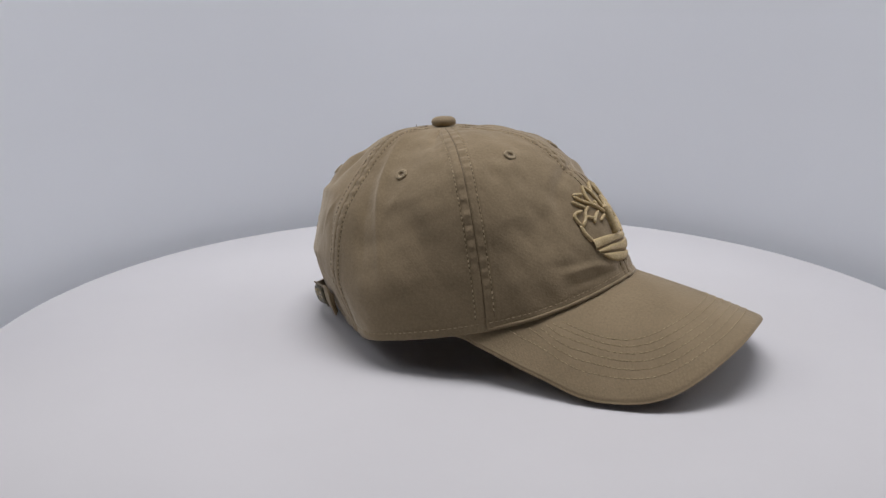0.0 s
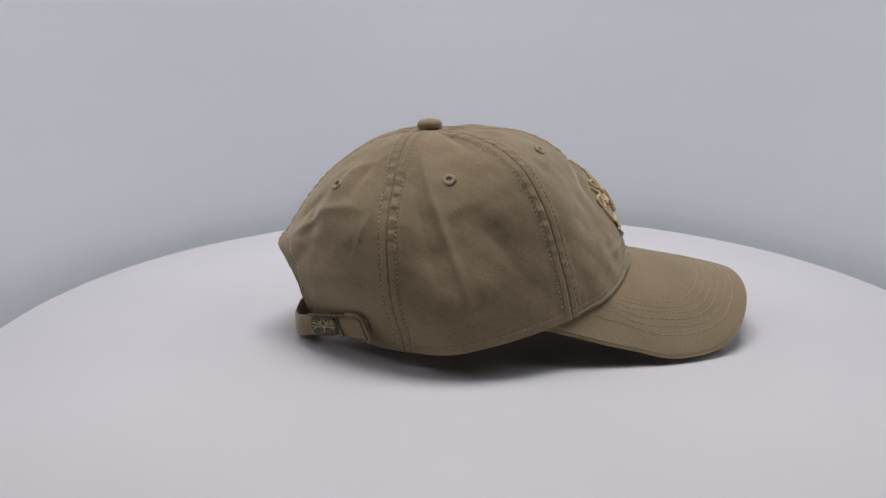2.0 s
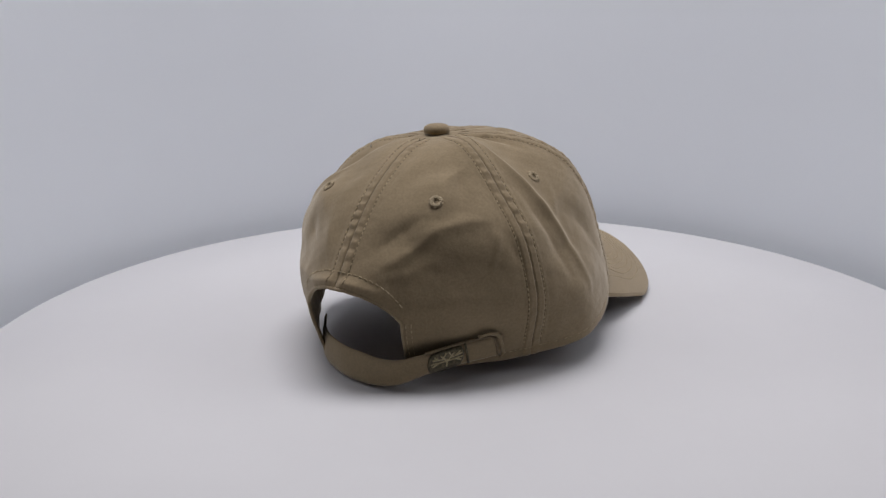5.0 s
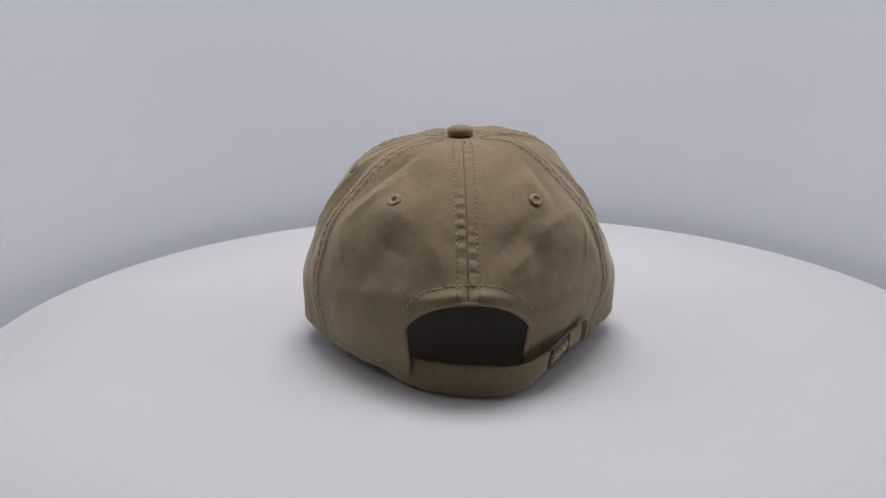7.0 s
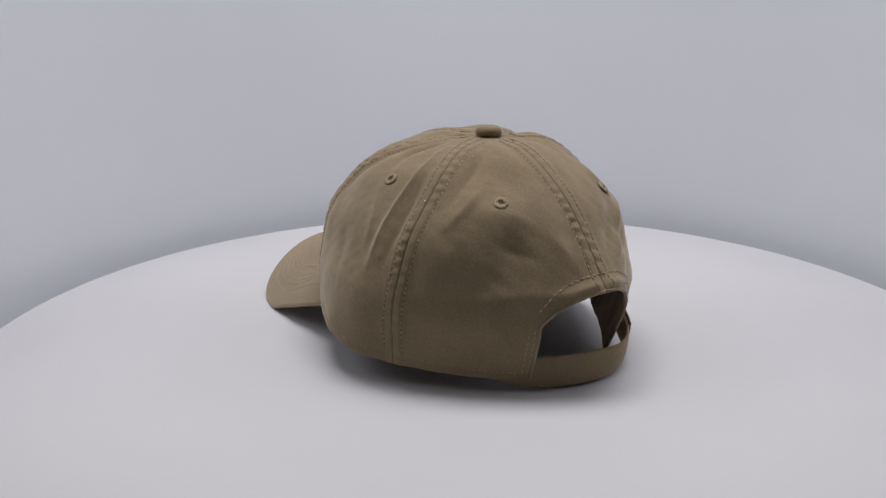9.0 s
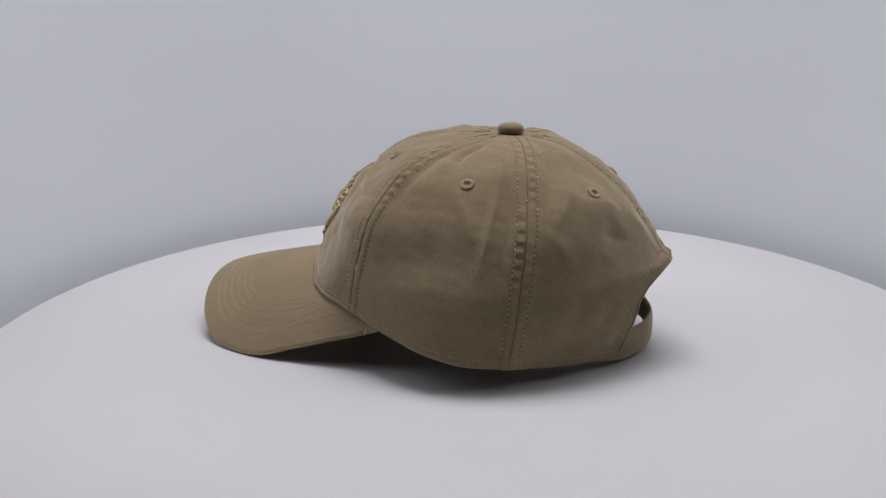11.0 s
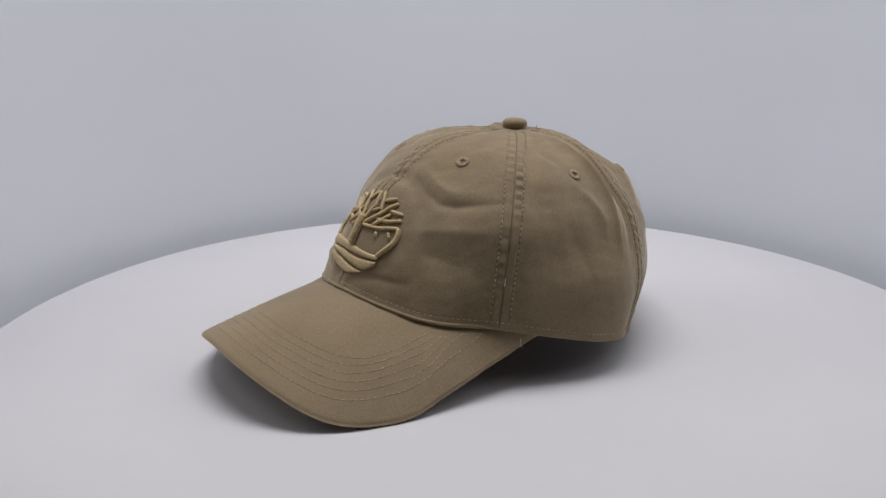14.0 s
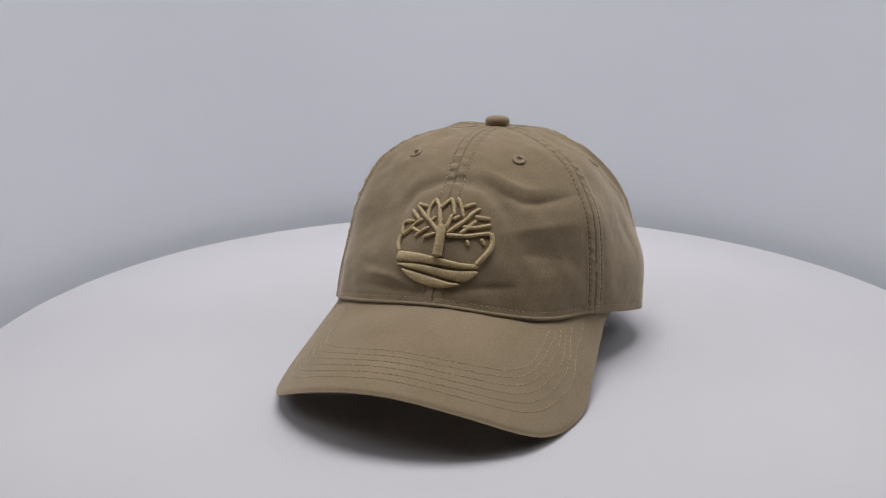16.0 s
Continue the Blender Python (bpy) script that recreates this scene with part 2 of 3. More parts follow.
def crown_normal(u, s):
    e = 0.02
    du = crown(np.asarray(u) + e, s) - crown(np.asarray(u) - e, s)
    ds = crown(u, np.minimum(np.asarray(s) + 0.006, 1)) - crown(u, np.maximum(np.asarray(s) - 0.006, 0.004))
    n = np.cross(ds, du)
    n /= np.linalg.norm(n, axis=-1, keepdims=True) + 1e-9
    return n


# how far the soft cloth swells out (+) or sinks in (-), in mm, at seven stations down each meridian
SWELL = [[0.0, 0.2, -0.1, -0.4, 2.8, 4.6, 3.2],
         [0.0, 0.4, -1.1, -0.4, 2.6, 2.4, 0.9],
         [0.0, -1.0, -3.4, -1.7, 1.1, -0.7, -1.6],
         [0.0, 0.9, 1.4, 2.9, 4.6, 8.6, 9.6],
         [0.0, 0.4, 0.4, -0.4, 0.4, 1.8, 0.2],
         [0.0, 1.9, -0.8, 2.3, 1.0, -0.4, -4.6],
         [0.0, -0.1, -3.0, -3.4, -0.1, 6.2, 0.0],
         [0.0, 2.3, 0.8, 1.5, 0.4, -0.8, -8.1],
         [0.0, 2.6, -0.7, -2.1, -0.9, -1.2, -7.8],
         [0.0, 0.9, -0.2, -0.3, 1.5, 6.0, 6.6],
         [0.0, 1.1, -0.7, 0.5, -0.4, -0.8, 3.0],
         [0.0, 0.7, 1.8, 1.8, 2.5, 5.0, 3.6]]
# how far each meridian runs on past the rim (+) or stops short (-), in mm
RIM = [-1.0, -1.5, -4.0, -1.5, 1.2, -0.3, 0.7, 0.0, 2.3, -4.0, -1.8, -1.5]


def swell_net():
    s = np.linspace(0, 1, NS)
    soft = np.hanning(25) / np.hanning(25).sum()
    grown = NET.copy()
    for i, row in enumerate(SWELL):
        d = np.convolve(np.pad(np.interp(s, [0, 0.18, 0.34, 0.5, 0.66, 0.82, 1.0], row), 12, mode="edge"), soft, "valid")
        way = np.gradient(NET[i], axis=0)
        way /= np.linalg.norm(way, axis=1, keepdims=True) + 1e-9
        grown[i] = NET[i] + crown_normal(np.full(NS, float(i)), s) * d[:, None] + way * (RIM[i] * np.clip((s - 0.6) / 0.4, 0, 1) ** 2)[:, None]
    return grown


NET = swell_net()


def bump(x, w):
    return np.exp(-(x / w) ** 2)


def wobble(p, scale, seed):
    """Slow, smooth cloth waves from a few crossed sines."""
    rng = np.random.RandomState(seed)
    out = np.zeros(p.shape[:-1])
    for _ in range(9):
        d = rng.normal(size=3)
        d /= np.linalg.norm(d)
        out += np.sin(p @ d * (2 * math.pi / (scale * rng.uniform(0.7, 1.6))) + rng.uniform(0, 6.28))
    return out / 9


# creases in the soft cloth: a line of (u, s), half width in mm, height in mm (a valley is negative)
CREASES = [
    # front, beside and above the emblem
    ([(0.5, 0.55), (0.92, 0.607), (1.39, 0.595), (1.85, 0.575)], 3.2, -0.65), ([(0.45, 0.50), (1.0, 0.56), (1.45, 0.55)], 4.5, 0.6),
    ([(0.7, 0.72), (1.7, 0.68)], 8.0, 0.7), ([(1.2, 0.30), (1.75, 0.46)], 7.0, 0.4), ([(0.9, 0.78), (1.5, 0.80)], 8.0, -0.6),
    ([(11.1, 0.885), (11.45, 0.90), (11.75, 0.935)], 3.0, 0.55), ([(11.2, 0.935), (11.8, 0.955)], 2.4, -0.6), ([(10.95, 0.85), (11.35, 0.88)], 4.0, -0.45), ([(0.25, 0.93), (0.7, 0.90)], 2.6, -0.5),
    ([(11.05, 0.66), (10.55, 0.655), (10.15, 0.69)], 8.0, 0.3), ([(10.6, 0.16), (11.5, 0.24)], 7.0, -0.6), ([(10.7, 0.5), (11.2, 0.44)], 9.0, 0.6),
    # wearer's right side: a long fold from the button down to the rim
    ([(8.33, 0.16), (8.58, 0.363), (8.70, 0.49), (8.86, 0.633), (9.0, 0.80)], 3.6, 1.15), ([(8.36, 0.40), (8.52, 0.56), (8.66, 0.74)], 6.0, -0.8),
    ([(9.65, 0.09), (9.50, 0.18), (9.55, 0.28)], 3.6, -1.0), ([(8.62, 0.556), (8.9, 0.513), (9.47, 0.505)], 5.0, 0.25), ([(9.28, 0.41), (9.03, 0.50), (8.7, 0.62)], 3.0, 0.2), ([(7.78, 0.50), (7.65, 0.59), (7.52, 0.68)], 1.6, 0.4),
    ([(9.3, 0.60), (9.6, 0.82)], 7.0, -0.6),
    # rear, right of the seam
    ([(7.05, 0.44), (7.15, 0.36), (7.55, 0.30)], 6.0, 1.0), ([(7.35, 0.44), (7.42, 0.32)], 4.0, -0.8), ([(6.4, 0.648), (6.68, 0.59), (6.95, 0.532)], 4.0, 1.0), ([(6.3, 0.60), (6.53, 0.537), (6.78, 0.484)], 5.0, -0.8),
    ([(6.62, 0.575), (6.95, 0.585)], 12.0, -1.1), ([(6.78, 0.535), (7.33, 0.505), (7.6, 0.51)], 5.0, 0.8), ([(6.2, 0.69), (6.55, 0.665), (6.95, 0.62)], 6.0, 0.6),
    ([(6.7, 0.76), (7.5, 0.74)], 8.0, 0.9), ([(7.7, 0.52), (7.9, 0.68)], 4.0, -0.5),
    # rear, left of the seam
    ([(4.9, 0.565), (5.4, 0.60)], 13.0, -1.25), ([(4.7, 0.46), (5.3, 0.475)], 8.0, 0.7), ([(4.7, 0.74), (5.5, 0.70)], 9.0, 0.9), ([(4.67, 0.18), (4.48, 0.325), (4.32, 0.45)], 5.0, -1.1), ([(4.80, 0.33), (4.58, 0.445), (4.38, 0.53)], 4.0, 0.8),
    ([(5.55, 0.52), (5.75, 0.62)], 5.0, 0.6), ([(4.3, 0.56), (4.55, 0.66)], 6.0, 0.6),
    # the lip over the opening
    ([(5.5, 0.715), (5.85, 0.695), (6.15, 0.695), (6.5, 0.715)], 4.0, 1.3),
    # wearer's left side
    ([(3.42, 0.22), (3.51, 0.36), (3.53, 0.50), (3.47, 0.68)], 3.4, 1.1), ([(3.45, 0.26), (3.52, 0.40), (3.53, 0.52), (3.48, 0.64)], 1.3, 0.45), ([(3.68, 0.34), (3.77, 0.52), (3.72, 0.68)], 4.0, -1.0),
    ([(2.75, 0.18), (2.56, 0.286), (2.75, 0.37)], 3.2, -1.2), ([(2.95, 0.47), (3.22, 0.556), (3.25, 0.65)], 5.0, 0.7), ([(2.22, 0.27), (2.25, 0.43), (2.22, 0.56)], 4.5, -0.6),
    ([(2.7, 0.62), (2.9, 0.80)], 9.0, -0.6),
]


def crease_gap(p, line):
    """Distance in mm from a crease, and the way along it (0 to 1)."""
    pts = np.array([crown(u, s) for u, s in (smooth_line(line, 7) if len(line) > 2 else line)])
    steps = np.linalg.norm(np.diff(pts, axis=0), axis=1)
    ends = np.concatenate([[0], np.cumsum(steps)]) / steps.sum()
    gap, along = np.full(p.shape[:-1], 1e9), np.zeros(p.shape[:-1])
    for k in range(len(steps)):
        ax = pts[k + 1] - pts[k]
        t = np.clip(((p - pts[k]) @ ax) / (ax @ ax), -0.2 if k == 0 else 0, 1.2 if k == len(steps) - 1 else 1)
        g = np.linalg.norm(p - pts[k] - t[..., None] * ax, axis=-1)
        near = g < gap
        gap = np.where(near, g, gap)
        along = np.where(near, ends[k] + (ends[k + 1] - ends[k]) * t, along)
    return gap, along


def seam_gap(u, s):
    """Distance in mm from the nearest of the six seams."""
    near = np.round(np.asarray(u) / 2) * 2
    return np.linalg.norm(crown(u, s) - crown(near, s), axis=-1), near


EMBLEM_Y, EMBLEM_Z = 1.3, 75.2


def relief(u, s):
    """Height of the cloth above the plain crown, in mm."""
    u, s = np.broadcast_arrays(np.asarray(u, float), np.asarray(s, float))
    p = crown(u, s)
    d, near = seam_gap(u, s)
    way = s * 165.0
    live = np.clip((s - 0.06) / 0.10, 0, 1)
    tape = 0.55 / (1 + np.exp((d - 5.9) / 0.4))
    h = tape * live - 0.5 * bump(d, 0.5) * live - 0.6 * bump(d - 4.9, 0.7) * live
    # the two rows of stitching gather the doubled cloth between them into small cross puckers
    left = np.where(u > near, 0.0, 1.0)
    phase = way * 2 * math.pi / 7.2 + 2.4 * np.sin(way / 10.0 + near * 1.7 + 1.3 * left) + 1.1 * left
    ripple = np.sin(phase) + 0.35 * np.sin(2.3 * phase + near)
    deep = np.clip(0.55 + 0.45 * np.sin(way / 13.0 + near + 2.0 * left), 0.15, 1) * (0.45 + 0.75 * bump(s - 0.48, 0.24))
    h += 0.40 * ripple / (1 + np.exp((np.abs(d - 2.6) - 1.9) / 0.3)) * live * deep
    # and pull at the panel beside them
    h -= 0.2 * np.maximum(np.sin(phase * 0.55 + 0.8), 0) * bump(d - 7.6, 1.8) * live
    g = np.hypot(p[..., 1] - EMBLEM_Y, (p[..., 2] - EMBLEM_Z) * 1.14)
    fore = p[..., 0] > 30
    h = np.where(fore, h * np.clip((g - 25) / 3, 0, 1), h)
    panel = np.clip((d - 5) / 9, 0, 1)
    h += live * panel * (1.3 * wobble(p * (1, 1, 0.7), 46.0, 3) + 0.75 * wobble(p, 19.0, 5) + 0.24 * wobble(p, 7.5, 8))
    for line, w, a in CREASES:
        gap, t = crease_gap(p, line)
        h += 2.1 * a * (0.62 * np.exp(-(gap / (0.85 * w)) ** 2) + 0.42 * np.exp(-np.hypot(gap, 0.4) / (0.4 * w))) * bump(t - 0.5, 0.48) * np.clip(d / 5, 0.25, 1)
    # cloth sunk under the emblem to darken its gaps, with a moat around
    h += np.where(fore, -0.4 / (1 + np.exp((g - 26.3) / 0.9)) - (0.3 + 1.7 / (1 + np.exp((EMBLEM_Z + 10 - p[..., 2]) / 2.5))) * bump(g - 29.8, 3.2), 0)
    # hem at the rim
    h += 0.15 * (1 / (1 + np.exp((0.974 - s) / 0.004))) - 0.2 * bump(s - 0.972, 0.005)
    return h


def cloth_point(u, s, lift=0.0):
    return (crown(u, s) + crown_normal(u, s) * (relief(u, s) + lift)[..., None]) * 0.001


# the opening over the strap
OPEN_HALF, OPEN_WIDE, OPEN_LOW, OPEN_TOP = 30.6, 30.8, 37.0, 53.2


def arch(y):
    return OPEN_LOW + (OPEN_TOP - OPEN_LOW) * np.clip(1 - np.abs(y / np.where(y > 0, OPEN_HALF, OPEN_WIDE)) ** 2.2, 0, 1) ** 0.75


def open_u(side):
    """The meridian at which the opening's upright side stands."""
    us = np.linspace(5.0, 6.0, 400) if side > 0 else np.linspace(7.0, 6.0, 400)
    y = np.array([crown(u, 0.82)[1] for u in us])
    return float(us[np.argmin(np.abs(y - side * (OPEN_HALF if side > 0 else OPEN_WIDE)))])


U_OPEN = (open_u(1), open_u(-1))


def split_s(u):
    """The way s at which a meridian meets the arch's height."""
    ss = np.linspace(0.3, 1, 500)
    z = crown(np.full(500, u), ss)
    return float(ss[np.argmax(z[:, 2] < arch(z[:, 1]))])


def columns(u0, u1, n):
    """Meridians from seam to seam, closer together at both seams."""
    t = np.linspace(0, 1, n)
    t = 0.5 - 0.5 * np.cos(math.pi * t) * (1 - 0.12 * np.sin(math.pi * t) ** 2)
    return u0 + (u1 - u0) * t


def build_panel(u0, parent, label):
    cut = [c for c in U_OPEN if u0 < c < u0 + 2]
    us = columns(u0, u0 + 2, 96)
    if cut:
        us[np.argmin(np.abs(us - cut[0]))] = cut[0]
    upper, lower = 120, 56
    svals = []
    for u in us:
        if cut:
            m = split_s(u)
        else:
            m = 0.68
        svals.append(np.concatenate([np.linspace(0.02, m, upper, endpoint=False), np.linspace(m, 1, lower)]))
    sg = np.array(svals).T
    ug = np.broadcast_to(us, sg.shape)
    outer = cloth_point(ug, sg).reshape(-1, 3)
    inner = cloth_point(ug, sg, -1.5).reshape(-1, 3)
    rows, cols = sg.shape
    gone = np.zeros((rows - 1, cols - 1), bool)
    if cut:
        mid = (us[:-1] + us[1:]) / 2
        gone[upper:, (mid > U_OPEN[0]) & (mid < U_OPEN[1])] = True
    faces, n = [], rows * cols
    for i in range(rows - 1):
        for j in range(cols - 1):
            if gone[i, j]:
                continue
            a, b, c, d = i * cols + j, i * cols + j + 1, (i + 1) * cols + j + 1, (i + 1) * cols + j
            faces.append((a, d, c, b))
            faces.append((n + a, n + b, n + c, n + d))
            if i == rows - 2 or gone[i + 1, j]:
                faces.append((d, n + d, n + c, c))
            if j == cols - 2 or gone[i, j + 1]:
                faces.append((b, c, n + c, n + b))
            if j == 0 or gone[i, j - 1]:
                faces.append((a, n + a, n + d, d))
    ob = mesh_object("panel", np.vstack([outer, inner]), faces, KHAKI, parent, label)
    return ob


cap = new("baseball_cap")
tagged(cap, "washed khaki cotton baseball cap with an embroidered tree, on turntable", "cap")
for k in range(6):
    build_panel(2 * k, cap, "")


# ---- stitches ----


def stitch_row(name, points, normals, mat, parent, length=2.6, gap=0.9, radius=0.33, label="", seed=1, sink=0.0):
    """A row of short threads laid along a line on the cloth (metres)."""
    pts = np.array(points)
    nrm = np.array(normals)
    s = np.concatenate([[0], np.cumsum(np.linalg.norm(np.diff(pts, axis=0), axis=1))]) * 1000
    rng = random.Random(seed)
    verts, faces = [], []
    x = 0.6

    def at(v):
        return (Vector([float(np.interp(v, s, pts[:, k])) for k in range(3)]), Vector([float(np.interp(v, s, nrm[:, k])) for k in range(3)]).normalized())

    while x + length < s[-1]:
        ln = length * rng.uniform(0.85, 1.1)
        (p0, n0), (p1, n1) = at(x), at(x + ln)
        t = (p1 - p0).normalized()
        side = t.cross(n0).normalized()
        r = radius * 0.001
        skew = side * (rng.uniform(-0.25, 0.25) * 0.001)
        base = len(verts)
        for q, k, lift in ((p0 - skew, 0.45, -0.3), (p0.lerp(p1, 0.25), 1.0, 0.45), (p0.lerp(p1, 0.75), 1.0, 0.45), (p1 + skew, 0.45, -0.3)):
            for w in (0, 1, 2, 3, 4):
                a = 2 * math.pi * w / 5
                verts.append(q + side * (r * k * math.cos(a)) + n0 * (r * k * math.sin(a) + (lift - sink) * r))
        faces += grid_faces(4, 5, base, closed=True)
        x += ln + gap * rng.uniform(0.8, 1.2)
    return mesh_object(name, verts, faces, mat, parent, label)


def seam_line(u, off, s0, s1, n=160):
    """A line that keeps off mm from the seam u."""
    ss = np.linspace(s0, s1, n)
    side = np.linalg.norm(crown(u + 0.05, ss) - crown(u - 0.05, ss), axis=-1) / 0.1
    uu = u + np.clip(off / np.maximum(side, 1e-6), -0.5, 0.5)
    return uu, ss


def seam_stretches(u, s0, s1):
    """The front seam is hidden under the emblem."""
    if u:
        return [(s0, s1)]
    ss = np.linspace(s0, s1, 400)
    up = crown(np.zeros(400), ss)[:, 2] - EMBLEM_Z
    free = ss[(up > 14) | (up < -22)]
    cut = int(np.argmax(np.diff(free)))
    return [(s0, float(free[cut])), (float(free[cut + 1]), s1)]


for k in range(6):
    u = 2 * k
    end = split_s(6.0) - 0.012 if u == 6 else 0.955
    for off, (s0, s1) in ((o, w) for o in (-4.9, 4.9) for w in seam_stretches(u, 0.085, end)):
        uu, ss = seam_line(u, off, s0, s1)
        stitch_row("seam_stitching", cloth_point(uu, ss, 0.1), crown_normal(uu, ss), STITCH, cap, 1.9, 0.85, 0.31, seed=10 * k + int(off), label="row of fine topstitching")
        # dark cord whose colour stands for shade in the stitch gaps
        v, f = tube(cloth_point(uu, ss, 0.04), 0.00029, 6)
        mesh_object("stitch_shade", v, f, THREAD_AND_SHADE, cap, "dark cord painting the shade between the stitches")
    # brown cord paints the shade down the middle of the seam groove
    for s0, s1 in seam_stretches(u, 0.07, end):
        uu, ss = seam_line(u, 0.0, s0, s1)
        v, f = tube(cloth_point(uu, ss, 0.04), 0.00027, 6)
        mesh_object("seam_line", v, f, THREAD_AND_SHADE, cap, "brown cord painting the shade in the seam groove")

# rim stitching all round, apart from the opening
for a, b, n in ((-1.98, U_OPEN[0] - 0.06, 420), (U_OPEN[1] + 0.06, 9.95, 200)):
    uu = np.linspace(a, b, n)
    ss = np.full(n, 0.972)
    stitch_row("rim_stitching", cloth_point(uu, ss, 0.05), crown_normal(uu, ss), STITCH, cap, 2.0, 1.0, 0.22, "topstitching along the rim", seed=77)

# stitching round the arch of the opening
uu = np.linspace(U_OPEN[0] - 0.02, U_OPEN[1] + 0.02, 120)
ss = np.array([split_s(v) for v in np.clip(uu, U_OPEN[0], U_OPEN[1])]) - 0.05
stitch_row("opening_stitching", cloth_point(uu, ss, 0.05), crown_normal(uu, ss), STITCH, cap, 2.4, 1.0, 0.3, "topstitching round the rear opening", seed=5)
for side, k in ((-1, 0), (1, 1)):
    for off in (0.03, 0.075):
        ss = np.linspace(split_s(U_OPEN[k]), 0.97, 60)
        uu = np.full(60, U_OPEN[k] + side * off)
        stitch_row("opening_stitching", cloth_point(uu, ss, 0.05), crown_normal(uu, ss), STITCH, cap, 2.4, 1.0, 0.25, "topstitching round the rear opening", seed=6)


ss = np.concatenate([np.linspace(0.995, split_s(U_OPEN[0]), 40), [split_s(v) for v in np.linspace(*U_OPEN, 80)[1:-1]], np.linspace(split_s(U_OPEN[1]), 0.995, 40)])
uu = np.concatenate([np.full(40, U_OPEN[0]), np.linspace(*U_OPEN, 80)[1:-1], np.full(40, U_OPEN[1])])
v, f = tube(cloth_point(uu, ss, -0.6), 0.0011, 8)
mesh_object("opening_binding", v, f, KHAKI, cap, "rolled edge of the rear opening")


# ---- button, eyelets ----


def dome(profile, steps=40):
    bm = bmesh.new()
    rings = []
    for r, z in profile:
        rings.append([bm.verts.new((r * math.cos(2 * math.pi * j / steps), r * math.sin(2 * math.pi * j / steps), z)) for j in range(steps)])
    for a, b in zip(rings, rings[1:]):
        for j in range(steps):
            bm.faces.new((a[j], a[(j + 1) % steps], b[(j + 1) % steps], b[j]))
    bm.faces.new(rings[-1])
    bm.faces.new(rings[0][::-1])
    return bm


btn = part("button", dome([(0.0055, -0.0012), (0.0070, -0.0008), (0.0073, 0.0006), (0.0073, 0.0014), (0.0070, 0.0024), (0.0061, 0.0033), (0.0045, 0.0039), (0.0025, 0.0042), (0.0009, 0.0043)]), KHAKI, cap, "cloth-covered top button")
btn.matrix_basis = pose(-0.0003, 0.0004, 0.1207, 0, -1.5, 0)

rng = random.Random(4)
for u, s in ((1.0, 0.0), (3.0, 0.0), (5.0, 0.0), (7.0, 0.0), (9.0, 0.0), (11.0, 0.0)):
    want = {1: 108.4, 3: 100.5, 5: 94.2, 7: 94.2, 9: 99.5, 11: 110.0}[int(u)]
    ss = np.linspace(0.2, 0.7, 400)
    s = float(ss[np.argmin(np.abs(crown(np.full(400, u), ss)[:, 2] - want))])
    c = Vector(cloth_point(np.array(u), np.array(s), -0.1))
    n = Vector(crown_normal(np.array(u), np.array(s)))
    turn = n.to_track_quat("Z", "Y").to_matrix().to_4x4()
    ring, nr = [], 72
    for j in range(nr + 1):
        a = 2 * math.pi * j / nr
        r = 0.0024 + 0.00012 * math.sin(a * 18) + 0.0001 * rng.uniform(-1, 1)
        ring.append((r * math.cos(a), r * math.sin(a), 0.0002 + 0.00012 * math.sin(a * 18 + 1)))
    v, f = tube(ring, [0.0012 + 0.00012 * math.sin(j * 2.4) for j in range(nr + 1)], 10, ([(0, 0, 1)] * (nr + 1), 0.75))
    eye = mesh_object("eyelet", v, f, EYE_THREAD, cap, "thread-bound ventilation eyelet")
    eye.matrix_basis = Matrix.Translation(c) @ turn
    # solid disc, coloured dark for the shade inside the eyelet
    hole_shade = part("hole_shade", dome([(0.0014, -0.0003), (0.0014, 0.0001), (0.0008, 0.00015)], 20), THREAD_AND_SHADE, eye, "solid dark disc painting the shade inside the eyelet")

# ---- brim ----
BRIM_THREAD = thread("faded_thread", (0.36, 0.28, 0.165), (0.54, 0.435, 0.27), 0.6, 420.0)
RHO = [98.3, 99.0, 97.4, 88.0, 79.9, 80.5, 88.0]


def brim_reach(a):
    """Plan radius of the brim's edge about (90, 0) mm, by bearing in radians."""
    k = np.radians([0, 20, 40, 60, 80, 100, 120])
    kk, vv = np.concatenate([-k[:0:-1], k]), np.array(RHO[:0:-1] + RHO)
    g = np.gradient(vv, kk)
    i = np.clip(np.searchsorted(kk, a) - 1, 0, len(kk) - 2)
    h = kk[i + 1] - kk[i]
    t = (a - kk[i]) / h
    return (2 * t ** 3 - 3 * t ** 2 + 1) * vv[i] + (t ** 3 - 2 * t ** 2 + t) * h * g[i] + (-2 * t ** 3 + 3 * t ** 2) * vv[i + 1] + (t ** 3 - t ** 2) * h * g[i + 1]


def brim_height(x, y):
    a, b = (x - 117) / 60, y / 80
    return 46.5 - 15.67 * a - 0.3 * a * a - 39.8 * b ** 2 - 4.11 * b ** 4 - 1.05 * a * b * b - 1.2 * b


BRIM_END = radians(117)


